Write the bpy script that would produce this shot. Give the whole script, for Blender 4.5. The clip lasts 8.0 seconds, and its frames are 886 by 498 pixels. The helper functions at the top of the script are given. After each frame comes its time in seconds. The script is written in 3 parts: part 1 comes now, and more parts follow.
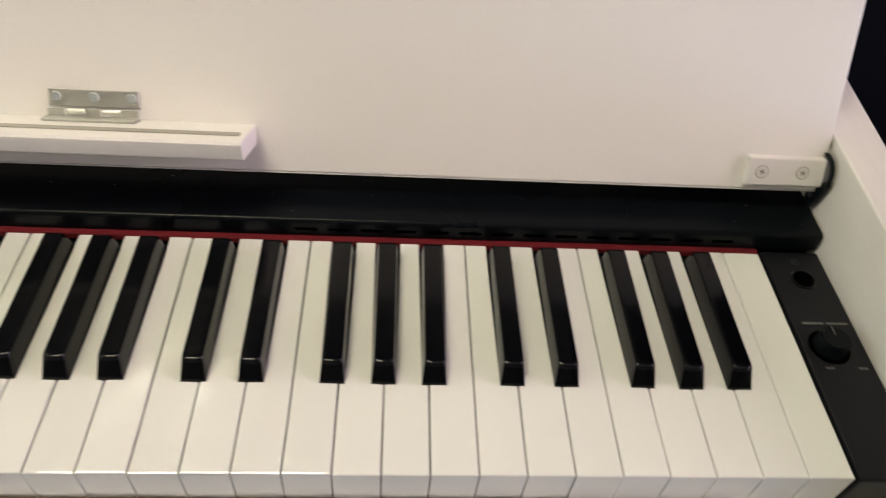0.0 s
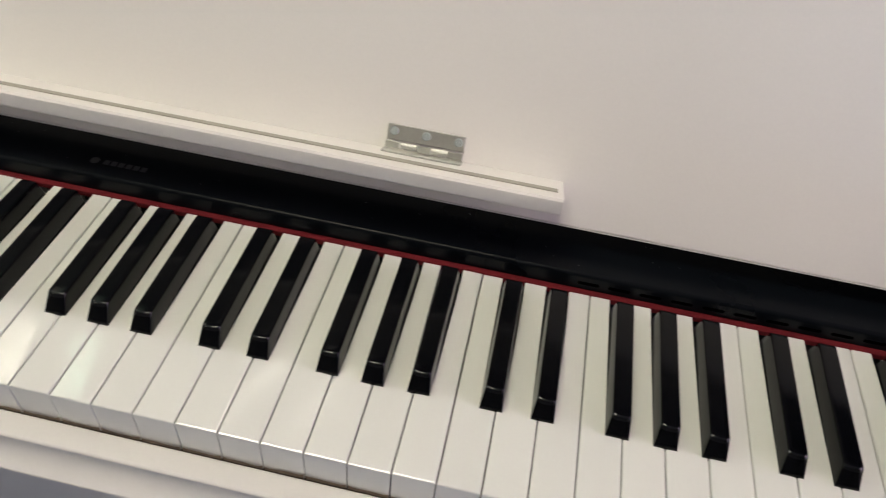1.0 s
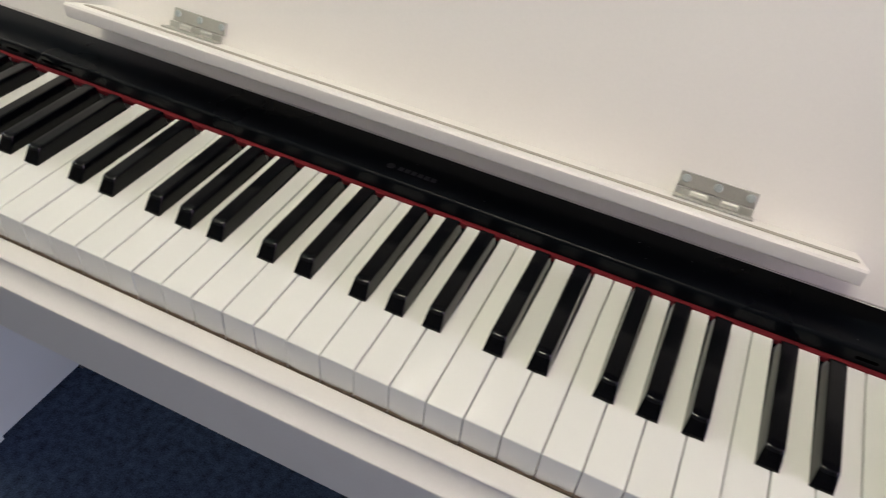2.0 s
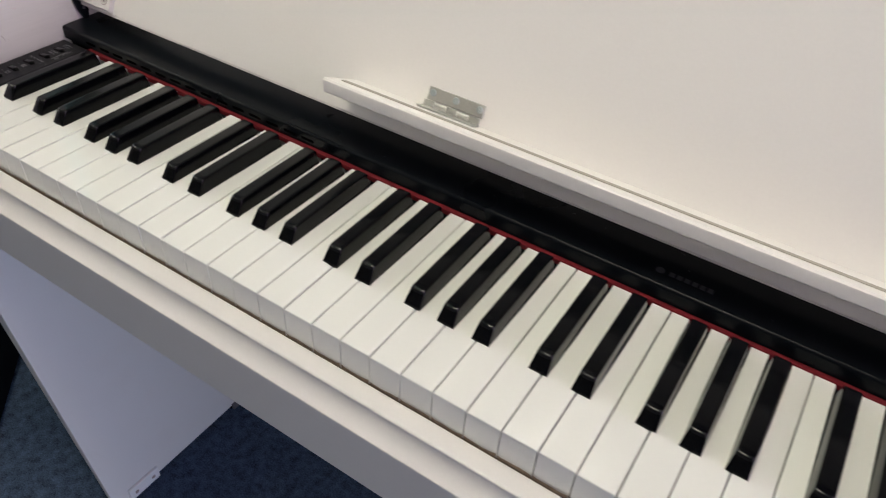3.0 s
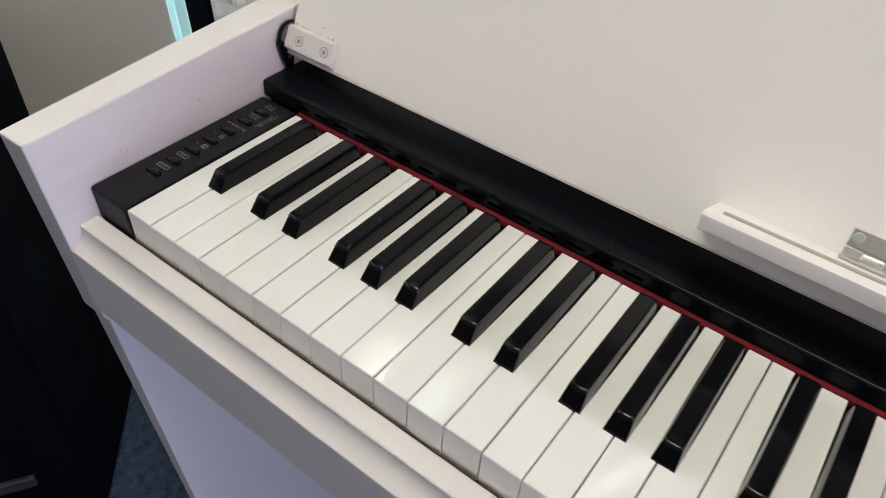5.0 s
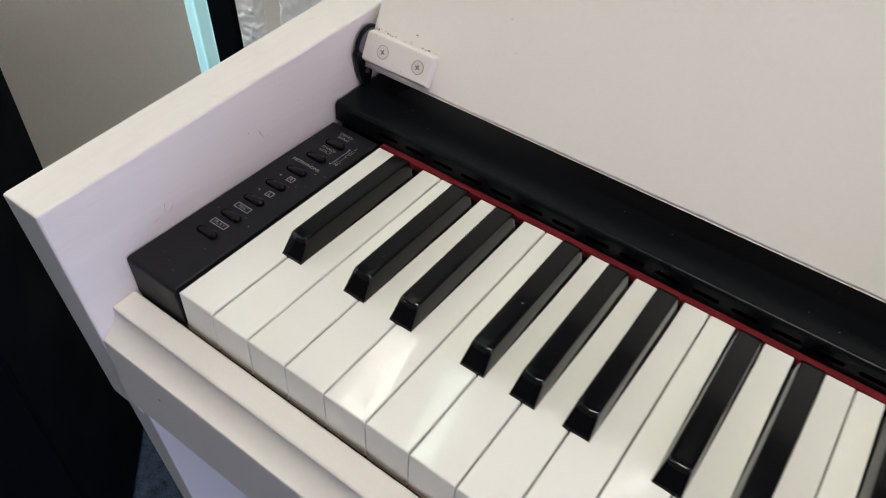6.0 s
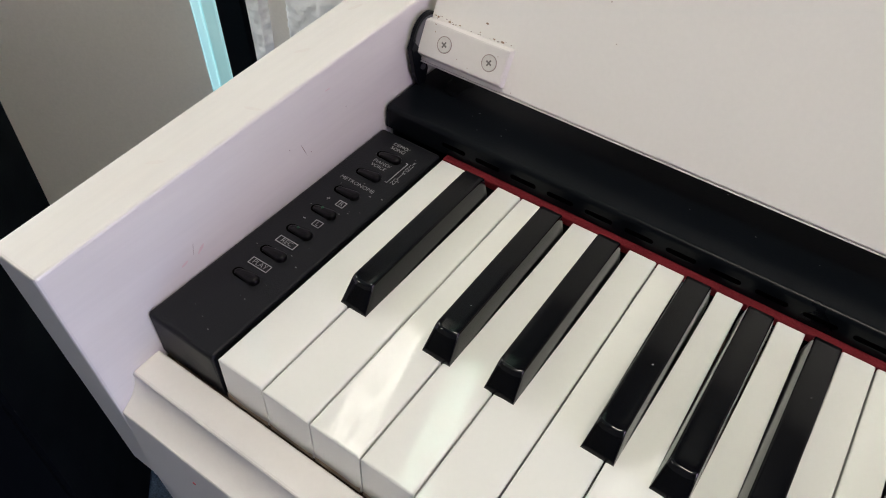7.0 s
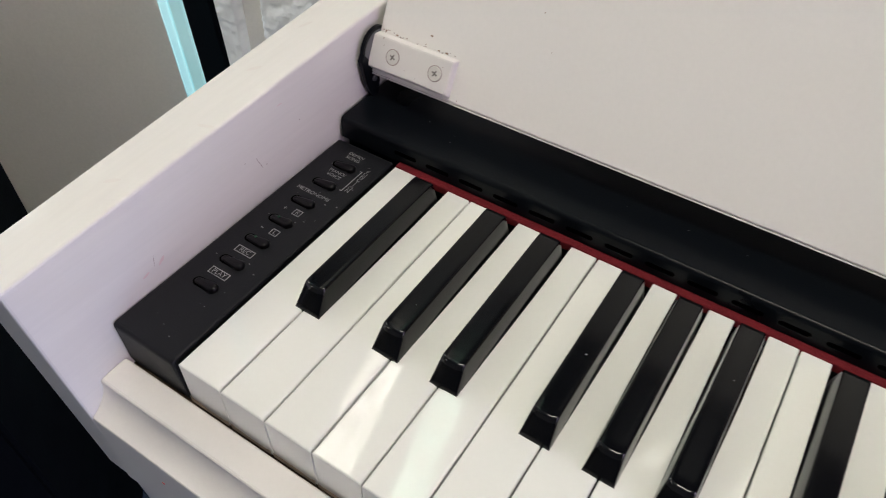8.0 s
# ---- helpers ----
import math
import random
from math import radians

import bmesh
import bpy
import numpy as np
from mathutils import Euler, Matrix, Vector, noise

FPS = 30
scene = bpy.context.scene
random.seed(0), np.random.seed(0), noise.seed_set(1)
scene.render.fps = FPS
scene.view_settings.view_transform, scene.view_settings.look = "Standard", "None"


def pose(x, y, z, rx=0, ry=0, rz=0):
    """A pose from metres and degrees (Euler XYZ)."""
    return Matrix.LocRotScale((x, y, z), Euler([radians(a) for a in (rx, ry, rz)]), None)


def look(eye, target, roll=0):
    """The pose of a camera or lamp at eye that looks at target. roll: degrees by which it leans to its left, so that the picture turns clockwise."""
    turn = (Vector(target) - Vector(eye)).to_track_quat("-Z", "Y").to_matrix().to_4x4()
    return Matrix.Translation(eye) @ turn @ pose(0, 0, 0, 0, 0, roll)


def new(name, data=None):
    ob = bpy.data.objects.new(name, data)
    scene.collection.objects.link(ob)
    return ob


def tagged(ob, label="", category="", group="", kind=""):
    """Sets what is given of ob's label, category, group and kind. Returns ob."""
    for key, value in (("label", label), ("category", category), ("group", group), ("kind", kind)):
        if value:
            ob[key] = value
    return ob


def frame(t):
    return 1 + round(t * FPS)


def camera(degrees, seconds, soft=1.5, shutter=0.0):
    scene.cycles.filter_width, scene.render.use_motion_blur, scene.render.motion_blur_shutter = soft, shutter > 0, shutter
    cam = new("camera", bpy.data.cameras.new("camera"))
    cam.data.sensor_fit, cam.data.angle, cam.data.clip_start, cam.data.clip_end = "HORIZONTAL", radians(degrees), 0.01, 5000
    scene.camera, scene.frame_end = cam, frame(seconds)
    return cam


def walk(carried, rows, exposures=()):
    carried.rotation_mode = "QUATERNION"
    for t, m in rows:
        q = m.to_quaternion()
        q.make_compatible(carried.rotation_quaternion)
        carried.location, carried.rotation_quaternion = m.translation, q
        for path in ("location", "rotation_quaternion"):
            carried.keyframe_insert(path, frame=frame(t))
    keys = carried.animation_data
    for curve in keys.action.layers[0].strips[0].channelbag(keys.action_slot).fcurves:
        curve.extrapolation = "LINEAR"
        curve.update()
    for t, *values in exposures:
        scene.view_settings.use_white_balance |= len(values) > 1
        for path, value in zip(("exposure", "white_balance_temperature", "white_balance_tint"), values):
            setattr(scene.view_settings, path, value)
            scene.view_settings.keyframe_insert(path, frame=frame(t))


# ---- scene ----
cam = camera(62.50, 8.0, soft=1.1, shutter=0.24)

PATH = [
    (0, (0.9885, -0.1569, 1.0572), (1.1312, 1.2014, -0.4038), 6.03),
    (0.5, (0.9305, -0.1619, 1.0758), (0.9027, 1.2193, -0.3704), 5.85),
    (1, (0.8795, -0.1778, 1.0774), (0.7163, 1.2244, -0.3394), 6.80),
    (1.5, (0.8402, -0.1987, 1.0785), (0.4949, 1.1869, -0.3218), 6.76),
    (2, (0.7907, -0.2270, 1.0790), (0.2770, 1.1359, -0.2916), 6.40),
    (2.2, (0.7649, -0.2324, 1.0786), (0.1897, 1.1106, -0.2874), 5.50),
    (3.3, (0.6027, -0.2320, 1.0784), (-0.1955, 1.0554, -0.2276), 4.41),
    (3.5, (0.5638, -0.2298, 1.0795), (-0.2397, 1.0437, -0.2367), 4.77),
    (4, (0.4842, -0.2097, 1.0695), (-0.3524, 1.0359, -0.2529), 4.25),
    (4.5, (0.4273, -0.1915, 1.0594), (-0.4095, 1.0229, -0.2916), 3.74),
    (4.7, (0.4054, -0.1867, 1.0544), (-0.4287, 1.0277, -0.2982), 4.09),
    (5.8, (0.2611, -0.1327, 1.0106), (-0.5425, 1.0435, -0.3933), 3.42),
    (6, (0.2305, -0.1232, 0.9992), (-0.5462, 1.0677, -0.4073), 4.29),
    (6.5, (0.1812, -0.0992, 0.9772), (-0.5737, 1.0771, -0.4533), 3.98),
    (7, (0.1564, -0.0890, 0.9661), (-0.5819, 1.0735, -0.4843), 3.36),
    (7.2, (0.1557, -0.0868, 0.9655), (-0.6030, 1.0728, -0.4767), 2.30),
    (7.5, (0.1551, -0.0860, 0.9647), (-0.5784, 1.0726, -0.4912), 2.90),
    (8, (0.1800, -0.0866, 0.9800), (-0.5498, 1.0826, -0.4693), 1.68),
]
walk(cam, [(t, look(eye, target, roll)) for t, eye, target, roll in PATH],
     exposures=[(0, -0.14, 7000, 5), (0.5, -0.31, 6600, 5.5), (1.0, -0.31, 6500, 5.5), (2.0, -0.22, 6400, 6.5), (3.5, -0.20, 6200, 8.5), (6.0, -0.15, 6100, 9.5), (8.0, -0.14, 6100, 9.5)])

# ---- world, lights ----
world = bpy.data.worlds.new("world")
scene.world = world
world.use_nodes = True
wn = world.node_tree
sky = wn.nodes.new("ShaderNodeTexSky")
sky.sky_type, sky.sun_disc = "NISHITA", False
sky.sun_elevation, sky.sun_rotation = radians(40), radians(120)
wn.links.new(sky.outputs[0], wn.nodes["Background"].inputs[0])
wn.nodes["Background"].inputs[1].default_value = 0.12


def area(name, eye, target, sx, sy, watts, colour):
    data = bpy.data.lights.new(name, "AREA")
    data.shape, data.size, data.size_y, data.energy, data.color = "RECTANGLE", sx, sy, watts, colour
    ob = new(name, data)
    ob.matrix_world = look(eye, target)
    return ob


# daylight in the opening of the side window
area("window_daylight", (2.78, -0.10, 1.4), (0.0, 0.0, 0.6), 1.8, 1.3, 31, (1.0, 0.70, 0.98))
# Low blue lamp in the same opening, added to brighten the leg and carpet.
area("window_daylight", (2.78, -0.10, 0.41), (0.0, 0.0, 0.30), 1.8, 0.54, 40, (0.52, 0.69, 1.0))
# unseen fill lamp on the west side, added to brighten the plaster
area("plaster_fill_lamp", (-3.19, 0.10, 1.45), (-0.60, 0.60, 1.1), 0.9, 1.2, 54, (0.92, 0.98, 1.0))
CEILING_GLOW = 34.5
STRIP_GLOW = 7.8


# ---- materials ----
def material(name, colour, rough=0.5, metal=0.0, spread=0.06, scale=8.0, fine=220.0, bump=0.02, coat=0.0, dirt=None, dirt_amount=0.0, spec=0.5, each=0.0, stretch=(1, 1, 1)):
    m = bpy.data.materials.new(name)
    m.use_nodes = True
    nt = m.node_tree
    b = nt.nodes["Principled BSDF"]
    link = nt.links.new
    co = nt.nodes.new("ShaderNodeTexCoord")
    mp = nt.nodes.new("ShaderNodeMapping")
    mp.inputs["Scale"].default_value = stretch
    link(co.outputs["Object"], mp.inputs["Vector"])
    broad = nt.nodes.new("ShaderNodeTexNoise")
    broad.inputs["Scale"].default_value, broad.inputs["Detail"].default_value = scale, 4
    grain = nt.nodes.new("ShaderNodeTexNoise")
    grain.inputs["Scale"].default_value, grain.inputs["Detail"].default_value = fine, 3
    for n in (broad, grain):
        link(mp.outputs[0], n.inputs["Vector"])
    add = nt.nodes.new("ShaderNodeMath")
    add.operation = "ADD"
    link(broad.outputs["Fac"], add.inputs[0])
    link(grain.outputs["Fac"], add.inputs[1])
    last = add.outputs[0]
    rng = nt.nodes.new("ShaderNodeMapRange")
    rng.inputs["From Min"].default_value, rng.inputs["From Max"].default_value = 0.6, 1.4
    rng.inputs["To Min"].default_value, rng.inputs["To Max"].default_value = 1 - spread, 1 + spread
    link(last, rng.inputs["Value"])
    last = rng.outputs[0]
    if each:
        info = nt.nodes.new("ShaderNodeObjectInfo")
        er = nt.nodes.new("ShaderNodeMapRange")
        er.inputs["To Min"].default_value, er.inputs["To Max"].default_value = 1 - each, 1 + each
        link(info.outputs["Random"], er.inputs["Value"])
        mul = nt.nodes.new("ShaderNodeMath")
        mul.operation = "MULTIPLY"
        link(last, mul.inputs[0])
        link(er.outputs[0], mul.inputs[1])
        last = mul.outputs[0]
    mix = nt.nodes.new("ShaderNodeVectorMath")
    mix.operation = "SCALE"
    mix.inputs[0].default_value = colour
    link(last, mix.inputs["Scale"])
    out = mix.outputs[0]
    if dirt:
        spots = nt.nodes.new("ShaderNodeTexNoise")
        spots.inputs["Scale"].default_value, spots.inputs["Detail"].default_value = 14, 6
        link(co.outputs["Object"], spots.inputs["Vector"])
        dr = nt.nodes.new("ShaderNodeMapRange")
        dr.inputs["From Min"].default_value, dr.inputs["From Max"].default_value = 0.56, 0.8
        dr.inputs["To Max"].default_value = dirt_amount
        link(spots.outputs["Fac"], dr.inputs["Value"])
        dm = nt.nodes.new("ShaderNodeMix")
        dm.data_type = "RGBA"
        link(dr.outputs[0], dm.inputs["Factor"])
        link(out, dm.inputs[6])
        dm.inputs[7].default_value = (*dirt, 1)
        out = dm.outputs[2]
    link(out, b.inputs["Base Color"])
    rr = nt.nodes.new("ShaderNodeMapRange")
    rr.inputs["From Min"].default_value, rr.inputs["From Max"].default_value = 0.3, 0.7
    rr.inputs["To Min"].default_value, rr.inputs["To Max"].default_value = max(0.02, rough * 0.85), min(1, rough * 1.15)
    link(broad.outputs["Fac"], rr.inputs["Value"])
    link(rr.outputs[0], b.inputs["Roughness"])
    b.inputs["Metallic"].default_value = metal
    b.inputs["Specular IOR Level"].default_value = spec
    if coat:
        b.inputs["Coat Weight"].default_value, b.inputs["Coat Roughness"].default_value = coat, 0.022
    if bump:
        bp = nt.nodes.new("ShaderNodeBump")
        bp.inputs["Strength"].default_value, bp.inputs["Distance"].default_value = bump, 0.002
        link(grain.outputs["Fac"], bp.inputs["Height"])
        link(bp.outputs[0], b.inputs["Normal"])
    return m


def glowing(name, colour, strength, other=None, scale=6.0, stretch=(1, 1, 1)):
    m = bpy.data.materials.new(name)
    m.use_nodes = True
    nt = m.node_tree
    b = nt.nodes["Principled BSDF"]
    b.inputs["Base Color"].default_value = (*colour, 1)
    b.inputs["Emission Color"].default_value = (*colour, 1)
    b.inputs["Emission Strength"].default_value = strength
    if other:
        co = nt.nodes.new("ShaderNodeTexCoord")
        n = nt.nodes.new("ShaderNodeTexNoise")
        n.inputs["Scale"].default_value, n.inputs["Detail"].default_value = scale, 5
        r = nt.nodes.new("ShaderNodeValToRGB")
        r.color_ramp.elements[0].position, r.color_ramp.elements[0].color = 0.45, (*other, 1)
        r.color_ramp.elements[1].position, r.color_ramp.elements[1].color = 0.55, (*colour, 1)
        mp = nt.nodes.new("ShaderNodeMapping")
        mp.inputs["Scale"].default_value = stretch
        nt.links.new(co.outputs["Object"], mp.inputs["Vector"])
        nt.links.new(mp.outputs[0], n.inputs["Vector"])
        nt.links.new(n.outputs["Fac"], r.inputs["Fac"])
        nt.links.new(r.outputs[0], b.inputs["Emission Color"])
    return m


M_WHITE = material("white_laminate", (0.715, 0.70, 0.668), 0.38, spread=0.02, scale=5, fine=420, bump=0.03, dirt=(0.55, 0.47, 0.38), dirt_amount=0.10)
M_ARM = material("scuffed_white_laminate", (0.70, 0.685, 0.65), 0.40, spread=0.035, scale=40, fine=260, bump=0.05, dirt=(0.56, 0.47, 0.38), dirt_amount=0.12, stretch=(1.6, 0.10, 1.6))
M_LID = material("white_lid_laminate", (0.80, 0.785, 0.745), 0.42, spread=0.02, scale=4, fine=420, bump=0.03)
M_KEY_W = material("ivory_plastic", (0.787, 0.80, 0.76), 0.032, spread=0.012, scale=20, fine=500, bump=0.0, coat=0.5, each=0.015)
M_KEY_B = material("black_key_plastic", (0.0010, 0.0013, 0.0020), 0.17, spread=0.15, scale=30, fine=700, bump=0.004, each=0.1, spec=0.21)
M_KEY_BROW = material("glint_black_key_edge", (0.0010, 0.0013, 0.0020), 0.09, spread=0.15, scale=30, fine=700, bump=0.004, each=0.1, spec=0.62)
M_FALL = material("satin_black_plastic", (0.0032, 0.0044, 0.0060), 0.30, spread=0.15, scale=12, fine=900, bump=0.04, spec=0.12)
M_PANEL = material("matt_black_plastic", (0.0052, 0.0058, 0.0078), 0.5, spread=0.12, scale=20, fine=1500, bump=0.12, spec=0.25)
M_BUTTON = material("black_button_rubber", (0.0014, 0.0014, 0.0018), 0.30, spread=0.12, scale=30, fine=900, bump=0.05, spec=0.20)
M_SLOT = material("slot_black", (0.001, 0.001, 0.001), 0.9, bump=0, spec=0.0)
M_KEYBED = material("dusty_brown_wood", (0.09, 0.065, 0.045), 0.9, spread=0.2, scale=30, fine=300, bump=0.2, spec=0.1)
M_DUST = material("pale_dust", (0.20, 0.20, 0.20), 0.9, spread=0.3, scale=80, bump=0)
M_FELT = material("red_felt", (0.135, 0.014, 0.018), 0.95, spread=0.25, scale=60, fine=900, bump=0.5, spec=0.1)
M_STEEL = material("zinc_plated_steel", (0.56, 0.56, 0.52), 0.46, metal=1.0, spread=0.08, scale=50, fine=600, bump=0.02)
M_KNUCKLE = material("bright_zinc", (0.80, 0.80, 0.76), 0.42, metal=1.0, spread=0.05, scale=80, fine=900, bump=0.01)
M_SCREW = material("screw_zinc", (0.50, 0.56, 0.55), 0.5, metal=0.55, spread=0.1, scale=80, fine=900, bump=0.02)
M_HEAD = material("painted_screw_head", (0.62, 0.61, 0.57), 0.4, spread=0.08, scale=90, fine=900, bump=0.02)
M_SCREWDARK = material("screw_recess", (0.16, 0.15, 0.14), 0.6, spread=0.1, bump=0)
M_DAMP = material("dark_grey_plastic", (0.10, 0.10, 0.108), 0.35, spread=0.1, scale=40, fine=500, bump=0.02)
M_RUBBER = material("grey_rubber", (0.37, 0.355, 0.30), 0.7, spread=0.08, scale=40, fine=700, bump=0.1)
M_PRINT = material("grey_print", (0.34, 0.34, 0.34), 0.6, spread=0.05, bump=0)
M_BARS = material("grey_bars", (0.075, 0.075, 0.078), 0.6, spread=0.05, bump=0)
M_DIM = material("dim_grey_print", (0.027, 0.027, 0.029), 0.5, spread=0.05, bump=0)
M_LED = material("green_led", (0.012, 0.07, 0.03), 0.3, spread=0.05, bump=0)
M_RED = material("red_ink", (0.55, 0.02, 0.03), 0.5, spread=0.1, bump=0)
M_SMUDGE = material("grey_scuff", (0.32, 0.26, 0.24), 0.7, spread=0.2, bump=0)
M_BLACKBOX = material("black_vinyl", (0.0020, 0.0026, 0.0040), 0.7, spread=0.2, scale=10, fine=500, bump=0.1, spec=0.04)
M_GREY = material("grey_painted_board", (0.82, 0.79, 0.74), 0.6, spread=0.05, scale=3, fine=300, bump=0.03)
# Emission put into the glass in place of the light passing through it.
M_GLASSSIDE = glowing("self_glowing_glass_side", (0.42, 0.68, 0.68), 0.60, (0.36, 0.62, 0.62), 9.0)
M_GLASSEDGE = glowing("self_glowing_glass_edge", (0.48, 0.80, 0.82), 0.80, (0.42, 0.74, 0.78), 9.0)
M_GREYBAR = material("dull_metal_trim", (0.028, 0.027, 0.026), 0.5, spread=0.1, bump=0)
M_PLASTER = material("rough_plaster", (0.84, 0.84, 0.83), 0.9, spread=0.10, scale=10, fine=55, bump=1.0)
# Room shell coloured dark to cut the light it throws back on the piano.
M_WALL = material("low_bounce_wall", (0.25, 0.24, 0.22), 0.8, spread=0.03, scale=2, fine=150, bump=0.1)
M_CEIL = material("low_bounce_ceiling", (0.34, 0.33, 0.31), 0.9, spread=0.05, scale=6, fine=90, bump=0.2)
M_CARPET = material("blue_carpet", (0.049, 0.073, 0.120), 0.95, spread=0.85, scale=70, fine=420, bump=1.0, spec=0.1)
M_TROFFER = glowing("lamp_diffuser", (1.0, 0.90, 0.73), CEILING_GLOW)
M_STRIP_WARM = glowing("warm_strip_diffuser", (1.0, 0.92, 0.76), STRIP_GLOW, (0.10, 0.085, 0.06), 40.0, (1.7, 0.42, 1))
M_STRIP_GREEN = glowing("green_strip_diffuser", (0.74, 1.0, 0.76), STRIP_GLOW * 0.7, (0.08, 0.125, 0.08), 44.0, (1.7, 0.42, 1))
M_STRIP_FAINT = glowing("faint_strip_diffuser", (1.0, 0.94, 0.80), STRIP_GLOW * 0.55, (0.2, 0.18, 0.15), 40.0, (1.5, 0.4, 1))
M_FRAME = material("white_window_frame", (0.75, 0.75, 0.74), 0.4, spread=0.03)


# ---- mesh helpers ----
def link_mesh(name, bm, mat, parent=None, label="", smooth=False):
    me = bpy.data.meshes.new(name)
    bmesh.ops.recalc_face_normals(bm, faces=bm.faces[:])
    bm.to_mesh(me)
    bm.free()
    me.materials.append(mat)
    if smooth:
        for p in me.polygons:
            p.use_smooth = True
    ob = new(name, me)
    if parent:
        ob.parent = parent
    if label:
        tagged(ob, label)
    return ob


def soften(bm, limit=18):
    """Smooth shading that keeps the edges sharper than the limit."""
    bmesh.ops.recalc_face_normals(bm, faces=bm.faces[:])
    bm.normal_update()
    for f in bm.faces:
        f.smooth = True
    for e in bm.edges:
        e.smooth = e.calc_face_angle(0) < radians(limit)
    return bm


def part(name, bm, mat, parent, label="", smooth=False):
    return link_mesh(name, bm, mat, parent, label, smooth)


def add_box(bm, x0, x1, y0, y1, z0, z1, bevel=0.0, seg=2):
    made = bmesh.ops.create_cube(bm, size=1.0)["verts"]
    for v in made:
        v.co = Vector(((x0 + x1) / 2 + v.co.x * (x1 - x0), (y0 + y1) / 2 + v.co.y * (y1 - y0), (z0 + z1) / 2 + v.co.z * (z1 - z0)))
    if bevel:
        edges = list({e for v in made for e in v.link_edges})
        bmesh.ops.bevel(bm, geom=edges, offset=bevel, segments=seg, profile=0.5, affect="EDGES")
    return made


def box(*args, bevel=0.0, seg=2):
    bm = bmesh.new()
    add_box(bm, *args, bevel=bevel, seg=seg)
    return bm


def prism_x(profile, x0, x1, bevel=0.0, seg=2):
    """A profile of (y, z) drawn out along x."""
    bm = bmesh.new()
    a = [bm.verts.new((x0, y, z)) for y, z in profile]
    b = [bm.verts.new((x1, y, z)) for y, z in profile]
    n = len(profile)
    bm.faces.new(a)
    bm.faces.new(b[::-1])
    for i in range(n):
        bm.faces.new((a[i], b[i], b[(i + 1) % n], a[(i + 1) % n]))
    if bevel:
        bmesh.ops.bevel(bm, geom=bm.edges[:], offset=bevel, segments=seg, profile=0.5, affect="EDGES")
    return bm


def add_tube(bm, m, r1, r2, depth, seg=24):
    return bmesh.ops.create_cone(bm, cap_ends=True, segments=seg, radius1=r1, radius2=r2, depth=depth, matrix=m)["verts"]


def print_text(name, body, size, x, y, z, mat, parent, align="CENTER"):
    cu = bpy.data.curves.new(name, "FONT")
    cu.body, cu.size, cu.align_x, cu.align_y = body, size, align, "CENTER"
    cu.resolution_u = 3
    cu.offset = -0.011 * size
    tmp = bpy.data.objects.new(name, cu)
    me = bpy.data.meshes.new_from_object(tmp)
    bpy.data.objects.remove(tmp)
    me.materials.append(mat)
    ob = new(name, me)
    ob.location = (x, y, z)
    ob.parent = parent
    return ob


# ---- the room ----
tagged(link_mesh("floor", box(-3.2, 2.9, -3.0, 2.3, -0.1, 0.0), M_CARPET), "dark blue short-pile carpet on the shop floor", "carpet", kind="structure")
tagged(link_mesh("ceiling", box(-3.2, 2.9, -3.0, 2.3, 2.6, 2.7), M_CEIL), "unseen grey tiled ceiling above the shop", "ceiling", kind="structure")

tagged(link_mesh("wall_partition", box(-3.2, 2.72, 0.66, 0.74, 0.0, 1.5), M_WALL), "low grey partition wall behind the piano", "wall", kind="structure")
tagged(link_mesh("wall_north", box(-3.2, 2.9, 2.3, 2.4, -0.1, 2.6), M_WALL), "unseen grey wall at the back of the shop", "wall", kind="structure")
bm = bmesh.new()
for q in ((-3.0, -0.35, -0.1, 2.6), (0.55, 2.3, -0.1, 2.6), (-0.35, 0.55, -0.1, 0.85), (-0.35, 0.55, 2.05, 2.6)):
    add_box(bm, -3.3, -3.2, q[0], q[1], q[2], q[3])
tagged(link_mesh("wall_west", bm, M_WALL), "unseen grey side wall with an opening for the fill lamp", "wall", kind="structure")
tagged(link_mesh("wall_south", box(-3.2, 2.9, -3.1, -3.0, -0.1, 2.6), M_WALL), "unseen grey wall behind the visitor", "wall", kind="structure")
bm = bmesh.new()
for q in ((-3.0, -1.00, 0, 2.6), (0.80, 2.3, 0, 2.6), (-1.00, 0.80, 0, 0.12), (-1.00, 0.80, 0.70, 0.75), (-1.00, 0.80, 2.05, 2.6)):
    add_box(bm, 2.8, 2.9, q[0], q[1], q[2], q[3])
tagged(link_mesh("wall_east", bm, M_WALL), "unseen grey wall with a wide window opening", "wall", kind="structure")


def ceiling_light(x, y, lx, ly, mat=None, label="unseen recessed ceiling light with warm white diffuser"):
    root = new("ceiling_light")
    root.location = (x, y, 2.6)
    tagged(root, label, "light", group="ceiling lights")
    bm = bmesh.new()
    w = 0.03
    for q in ((-lx, lx, -ly - w, -ly), (-lx, lx, ly, ly + w), (-lx - w, -lx, -ly - w, ly + w), (lx, lx + w, -ly - w, ly + w)):
        add_box(bm, q[0], q[1], q[2], q[3], -0.02, 0.0)
    part("frame", bm, M_FRAME, root)
    part("diffuser", box(-lx, lx, -ly, ly, -0.012, 0.0), mat or M_TROFFER, root)
    return root


